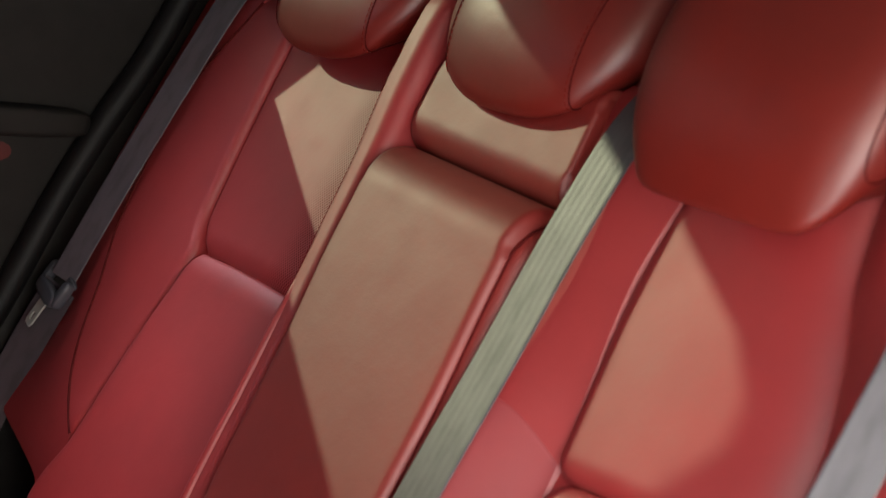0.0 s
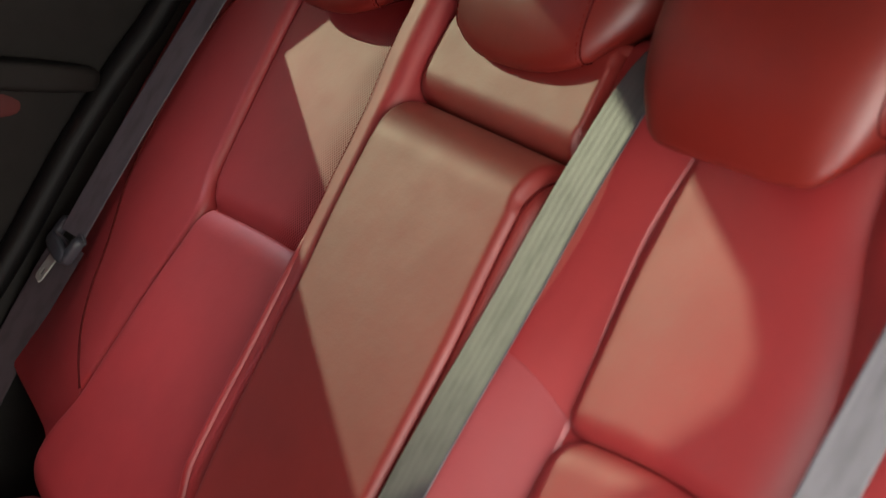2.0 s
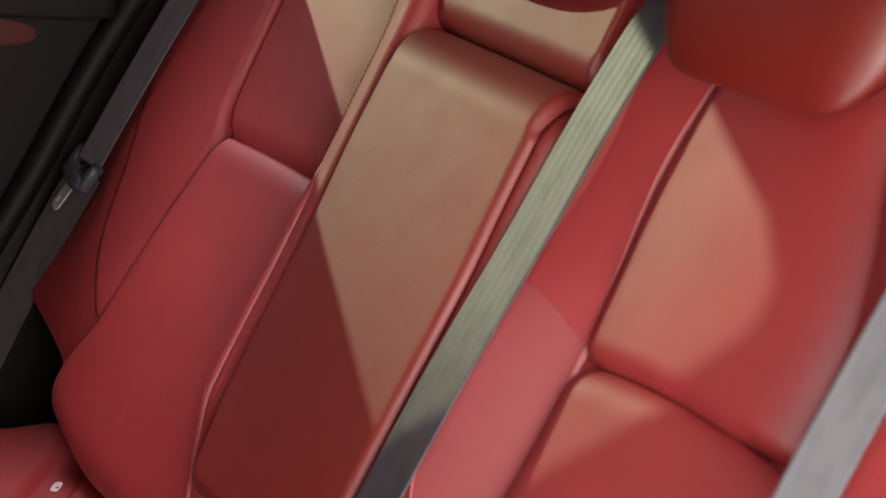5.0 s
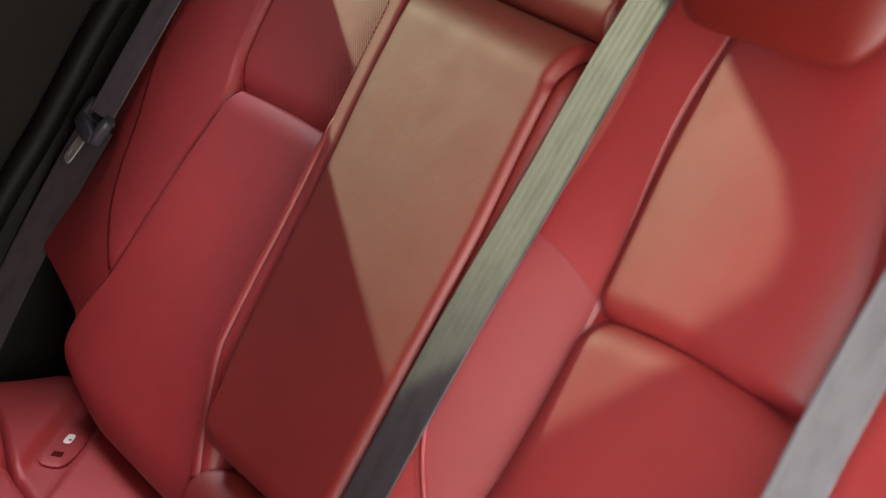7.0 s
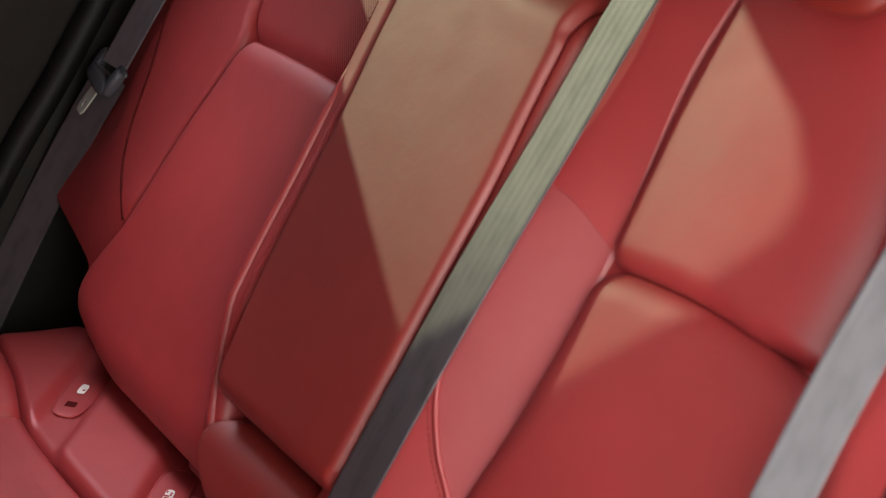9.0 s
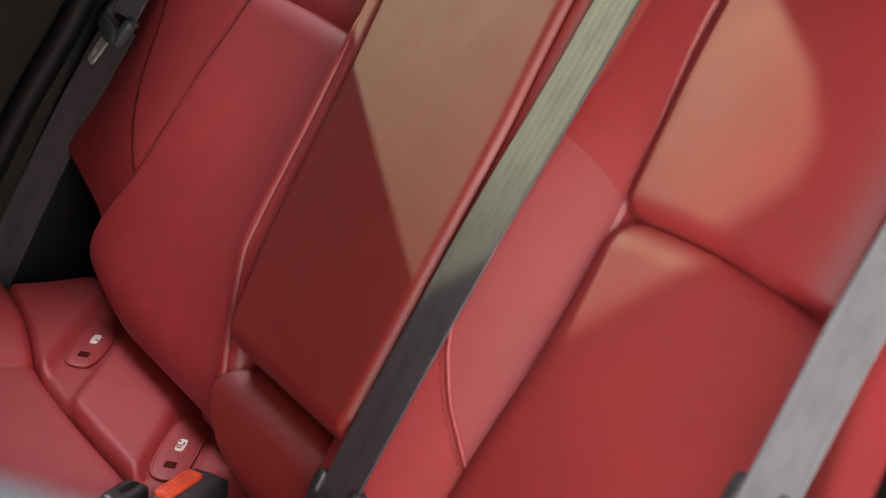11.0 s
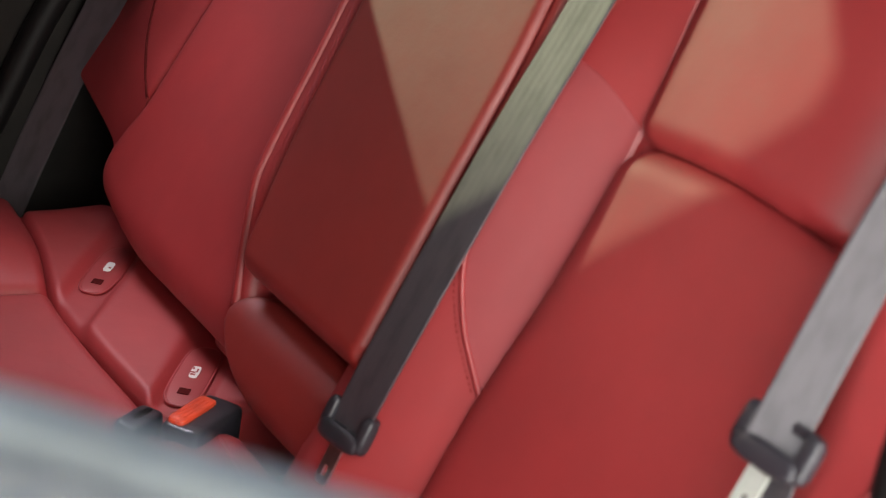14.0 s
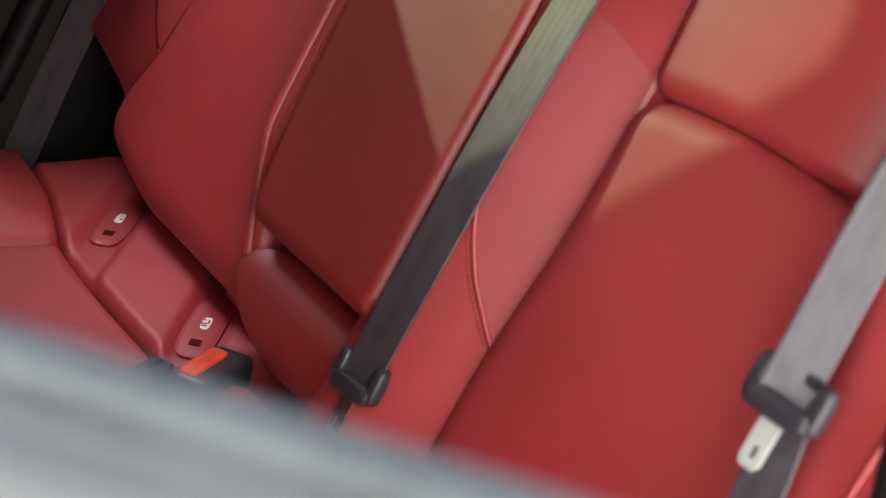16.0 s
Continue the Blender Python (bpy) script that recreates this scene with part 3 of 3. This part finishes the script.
part("rear_panel", pad(const(-0.66), const(-0.12), const(-0.07), XU(-0.66, -0.12), panel_n, 0.03, 0.02, 0.02, 0.012, 0.016, -0.08, 100, 60, cushion_at), RED_LEATHER, cush)
part("main_pad", pad(const(-0.435), const(-0.10), XU(-0.435, -0.10), const(0.50), lambda x, s: 0.004 + 0.06 * (s - 0.09), 0.015, 0.03, 0.015, 0.06, 0.016, -0.15, place=cushion_at), RED_LEATHER, cush)
part("side_bolster", pad(const(-0.72), const(-0.437), XU(-0.72, -0.437), const(0.50), lambda x, s: 0.006 + 0.03 * math.sin(math.pi * min(1, max(0, (x + 0.72) / 0.283))) * min(1, (s - 0.03) / 0.1), 0.03, 0.015, 0.015, 0.06, 0.016, -0.15, place=cushion_at), RED_LEATHER, cush)
part("centre_pad", pad(const(-0.085), const(0.20), const(0.022), const(0.50), lambda x, s: 0.012, 0.02, 0.02, 0.03, 0.06, 0.02, -0.15, place=cushion_at), RED_LEATHER, cush)
part("near_pad", pad(const(0.205), const(0.62), const(0.03), const(0.50), lambda x, s: 0.012, 0.02, 0.03, 0.03, 0.06, 0.02, -0.15, place=cushion_at), RED_LEATHER, cush)
roll_end = smooth_curve((-0.024, -0.060), (-0.012, -0.090), (0.002, -0.120), (0.020, -0.146), (0.038, -0.162), (0.055, -0.160), (0.068, -0.148), (0.080, -0.125))
part("centre_roll", pad(roll_end, const(0.12), const(-0.024), const(0.080), lambda x, s: 0.036, 0.020, 0.03, 0.045, 0.045, (0.024, 0.03, 0.036, 0.034), -0.06, 40, 40), DEEP_LEATHER, cush)

part("piping", tube([(-0.078, -0.047, 0.259), (-0.04, -0.054, 0.2625), (-0.005, -0.058, 0.2625), (0.05, -0.060, 0.2625)], 0.0022, 30), RED_LEATHER, cush)


def anchor_flap(x, y, marks):
    """A shallow flap with its slot and a pale printed plate, over a child-seat anchor."""
    along = Vector((-0.79, 0.61, 0)).normalized()
    side = Vector((along.y, -along.x, 0))
    z = Vector((0, 0, 1))

    def P(u, v, h):
        return Vector((x, y, 0.2485 + h)) + along * u + side * v
    outline = []
    for k in range(24):
        g = 2 * math.pi * k / 24
        c, s_ = math.cos(g), math.sin(g)
        outline.append((0.040 + 0.070 * math.copysign(abs(c) ** 0.6, c), 0.019 * math.copysign(abs(s_) ** 0.6, s_)))
    flap = part("anchor_flap", slab([P(u, v, 0.002) for u, v in outline], z * 0.006, 0.0025), RED_LEATHER, cush)
    part("rim", tube([P(u, v, 0.0065) for u, v in outline + outline[:1]], 0.0017, 70, 6), RED_LEATHER, flap)
    # solid chip on the flap; the slot's inner shade is its dark colour
    part("slot", slab([P(-0.007, -0.006, 0.0084), P(0.006, -0.006, 0.0084), P(0.006, 0.006, 0.0084), P(-0.007, 0.006, 0.0084)], z * 0.0006), SEAM, flap, "dark chip standing in for a shaded slot", True)
    plate = [(0.045 + 0.0135 * math.copysign(abs(math.cos(g)) ** 0.5, math.cos(g)), 0.0047 * math.copysign(abs(math.sin(g)) ** 0.5, math.sin(g))) for g in [2 * math.pi * k / 20 for k in range(20)]]
    part("printed_plate", slab([P(u, v, 0.0084) for u, v in plate], z * 0.0008), LABEL, flap, "small pale printed plate", True)
    for u, v, w, h in marks:
        part("mark", slab([P(u - w, v - h / 2, 0.0094), P(u + w, v - h / 2, 0.0094), P(u + w, v + h / 2, 0.0094), P(u - w, v + h / 2, 0.0094)], z * 0.0003), RED_LEATHER, flap, "", True)


anchor_flap(-0.438, -0.031, ((0.041, 0.002, 0.002, 0.003),))
anchor_flap(-0.167, -0.042, ((0.038, -0.001, 0.0015, 0.005), (0.043, -0.002, 0.0015, 0.006), (0.048, 0.002, 0.004, 0.002), (0.052, -0.003, 0.002, 0.002)))

buckle = thing("belt_buckle", (-0.10, -0.045, 0.25), "black belt buckle with an orange-red release button", "belt buckle")
b_long = Vector((-0.54, 0.84, 0.0)).normalized()
b_side = Vector((b_long.y, -b_long.x, 0))
b_up = Vector((0, 0, 1))
b_at = Vector((-0.090, -0.066, 0.0))
AXES = (b_long, b_side, b_up)
part("housing", rounded(b_at + b_up * 0.252 + b_side * 0.006 + b_long * 0.005, (0.043, 0.022, 0.024), AXES, 9.0, 10), BLACK, buckle)
button = part("release_button", rounded(b_at + b_up * 0.2755 - b_side * 0.003, (0.031, 0.0098, 0.005), AXES, 7.0, 6), BUTTON, buckle, "orange-red release button")
for k in (-0.55, 0.0, 0.55):
    part("rib", rounded(b_at + b_up * 0.2804 + b_side * (0.008 * k - 0.003), (0.023, 0.0010, 0.0007), AXES, 4, 3), BUTTON, button)
part("stalk", rounded(b_at + b_long * 0.05 + b_up * 0.245, (0.02, 0.011, 0.015), AXES, 4.0, 6), BLACK, buckle)

other = thing("belt_buckle", (-0.116, -0.112, 0.25), "black belt buckle sunk between the cushions", "belt buckle")
o_at = Vector((-0.116, -0.112, 0.252))
part("housing", rounded(o_at, (0.026, 0.014, 0.014), AXES, 6.0, 8), BLACK, other)
# no hollow here: a dark lozenge paints the opening's shade
part("mouth", rounded(o_at + b_long * 0.006 + b_up * 0.0135, (0.014, 0.004, 0.0012), AXES, 4.0, 4), CARPET, other, "dark chip standing in for the shaded tongue opening")

# ---- car shell ----
door = thing("door_1", (-0.80, -0.2, 0.3), "closed far door with dark trim and an unseen added tinted window", "car door", kind="structure")
SILL, TOP = 0.995, 1.385
part("panel", slab([(-0.80, -0.75, 0.05), (-0.80, 0.16, 0.05), (-0.80, 0.30, SILL), (-0.80, -0.75, SILL - 0.01)], (-0.06, 0, 0), 0.006), TRIM, door, "dark door trim panel")
part("armrest", rounded((-0.795, -0.22, 0.765), (0.03, 0.36, 0.020), None, 6, 8), TRIM, door)
# the insert's shade is put into its leather colour
part("insert", rounded((-0.802, -0.15, 0.722), (0.004, 0.206, 0.022), None, 3, 8), SHADED_DOOR_LEATHER, door, "red leather insert")
# unseen frame, outlined so that its edges cut the sun patch
part("window_frame", slab([(-0.80, -0.75, SILL - 0.01), (-0.80, -0.405, SILL - 0.003), (-0.80, -0.40, 1.20), (-0.80, -0.39, 1.33), (-0.80, -0.372, 1.365), (-0.80, -0.335, TOP), (-0.80, -0.75, TOP)], (-0.04, 0, 0), 0.003), TRIM, door)
# unseen pane, added to dim the sky against the sun
part("pane", grid([[(-0.822, -0.42, SILL - 0.01), (-0.822, 0.32, SILL - 0.01)], [(-0.822, -0.42, TOP), (-0.822, 0.32, TOP)]]), TINTED, door, "unseen window pane, tinted to dim the sky", True)
seal_pts = [(-0.785, 0.30, 1.05), (-0.785, 0.246, 0.933), (-0.785, 0.208, 0.852), (-0.785, 0.168, 0.785), (-0.785, 0.138, 0.73), (-0.785, 0.106, 0.666), (-0.785, 0.050, 0.54), (-0.785, 0.005, 0.45), (-0.785, -0.06, 0.30), (-0.785, -0.16, 0.12)]
part("rubber_seal", tube(seal_pts, 0.018, 60, 12), RUBBER, door, "black rubber door seal")
wall = thing("wall_far", (-0.8, 0.4, 0.5), "dark grey trim of the far rear pillar", "pillar trim", kind="structure")
part("pillar_trim", slab([(-0.79, -0.14, 0.05), (-0.79, 0.8, 0.05), (-0.79, 0.8, 1.40), (-0.79, 0.115, 1.40), (-0.79, 0.122, 0.985), (-0.79, 0.245, 0.94), (-0.79, 0.10, 0.66), (-0.79, 0.04, 0.55), (-0.79, -0.03, 0.40)], (-0.07, 0, 0), 0.004), TRIM, wall)
part("front_panel", slab([(-0.80, -1.3, 0.0), (-0.80, -0.755, 0.0), (-0.80, -0.755, SILL), (-0.80, -1.3, SILL)], (-0.06, 0, 0), 0.004), TRIM, wall)
# unseen roof; its height bounds the sun patch from above
solo("ceiling", slab([(-0.84, -1.15, TOP), (0.72, -1.15, TOP), (0.72, 0.75, TOP), (-0.84, 0.75, TOP)], (0, 0, 0.05), 0.004), LINER, "pale grey roof lining of the car", "ceiling", kind="structure")
# unseen partition where front seats would be, added to block sky and bounce red
solo("wall_red_partition", slab([(-0.70, -0.86, 0.0), (0.66, -0.86, 0.0), (0.66, -0.99, 1.38), (-0.70, -0.99, 1.38)], (0, -0.08, 0), 0.02, 3), RED_LEATHER, "unseen red partition added to block sky reflections and bounce red", "wall", kind="structure")
solo("floor", box((-0.84, -1.3, -0.04), (0.72, 0.8, 0.0), 0.004), CARPET, "dark carpet on the car floor", "floor", kind="structure")
solo("shelf", box((-0.79, 0.33, 0.90), (0.70, 0.80, 0.94), 0.006), CARPET, "dark parcel shelf behind the headrests", "shelf", kind="structure")
solo("wall_rear", box((-0.79, 0.80, 0.0), (0.70, 0.85, 1.2), 0.006), CARPET, "dark tail panel behind the shelf", "wall", kind="structure")
solo("wall_front", slab([(-0.84, -1.3, 0.0), (0.72, -1.3, 0.0), (0.72, -1.3, 0.95), (-0.84, -1.3, 0.95)], (0, -0.05, 0), 0.004), CARPET, "dark front bulkhead of the cabin", "wall", kind="structure")
near_wall = thing("wall_near", (0.68, 0.3, 0.3), "dark trim and rubber seal of the open doorway", "pillar trim", kind="structure")
part("pillar_trim", slab([(0.655, 0.06, 0.0), (0.655, 0.80, 0.0), (0.655, 0.80, 1.40), (0.655, 0.45, 1.40), (0.655, 0.22, 0.95), (0.655, 0.12, 0.70), (0.655, 0.06, 0.50)], (0.06, 0, 0), 0.006), PILLAR, near_wall)
part("rubber_seal", tube([(0.645, 0.40, 1.34), (0.660, 0.18, 0.95), (0.668, 0.03, 0.74), (0.670, -0.005, 0.66), (0.672, -0.005, 0.55), (0.672, -0.02, 0.40), (0.66, -0.06, 0.20)], 0.015, 50, 10), RUBBER, near_wall, "black rubber door seal")
part("front_panel", slab([(0.69, -1.3, 0.0), (0.69, -0.66, 0.0), (0.69, -0.66, 1.38), (0.69, -1.3, 1.38)], (0.05, 0, 0), 0.006), TRIM, near_wall)
part("sill", box((0.60, -1.2, -0.02), (0.74, 0.2, 0.06), 0.01), TRIM, near_wall)

# unseen wall, added to cut the near sky and bounce warm light
solo("wall_bounce", box((3.5, -9.0, -0.36), (3.75, 7.0, 3.3), 0.02), PALE_RENDER, "unseen plain sandy wall added to bounce light into the doorway", "wall", kind="structure")
# unseen wall, added to keep low sky haze off the headrests
solo("wall_sky_block", box((-6.3, -12.0, -0.36), (-6.0, 9.0, 3.05), 0.02), PALE_RENDER, "unseen plain sandy wall added to hide the low sky", "wall", kind="structure")
solo("ground", box((-300, -300, -0.40), (300, 300, -0.36)), GROUND, "pale concrete ground outside the car", "ground", kind="structure")

# ---- open door on the camera's side ----
ALONG = Vector((0.764, 0.645, 0)).normalized()
ACROSS = Vector((ALONG.y, -ALONG.x, 0))
LEDGE = 0.861
HINGE = Vector((0.801, -0.653, 0)) + ACROSS * 0.055
od = thing("door_2", HINGE, "white car door standing open with a grey window ledge", "car door", kind="structure")


def D(a, c, z):
    return HINGE + ALONG * a + ACROSS * c + Vector((0, 0, z))


profile = [(-0.026, -0.012), (-0.022, -0.005), (0.005, -0.008), (0.035, -0.024), (0.062, -0.065), (0.075, -0.14), (0.080, -0.30), (0.075, -0.50), (0.050, -0.72), (0.02, -0.74), (-0.03, -0.72), (-0.03, -0.02)]
part("skin", grid([[D(-0.05 + 1.0 * k / 20, c, LEDGE + z) for c, z in profile] for k in range(21)], True), WHITE_PAINT, od, "white painted door skin")
part("ledge", slab([D(-0.05, -0.034, LEDGE - 0.020), D(0.95, -0.034, LEDGE - 0.020), D(0.95, -0.034, LEDGE), D(-0.05, -0.034, LEDGE)], -ACROSS * 0.021, 0.005, 3), MOULDING, od, "pale grey inner ledge")
part("belt_moulding", slab([D(-0.05, -0.023, LEDGE - 0.020), D(0.95, -0.023, LEDGE - 0.020), D(0.95, -0.023, LEDGE - 0.003), D(-0.05, -0.023, LEDGE - 0.003)], -ACROSS * 0.009, 0.002, 3), TRIM_GREY, od, "grey belt moulding")
part("window_channel", slab([D(-0.05, -0.031, LEDGE - 0.03), D(0.95, -0.031, LEDGE - 0.03), D(0.95, -0.031, LEDGE - 0.008), D(-0.05, -0.031, LEDGE - 0.008)], -ACROSS * 0.004, 0), CARPET, od, "dark window channel")
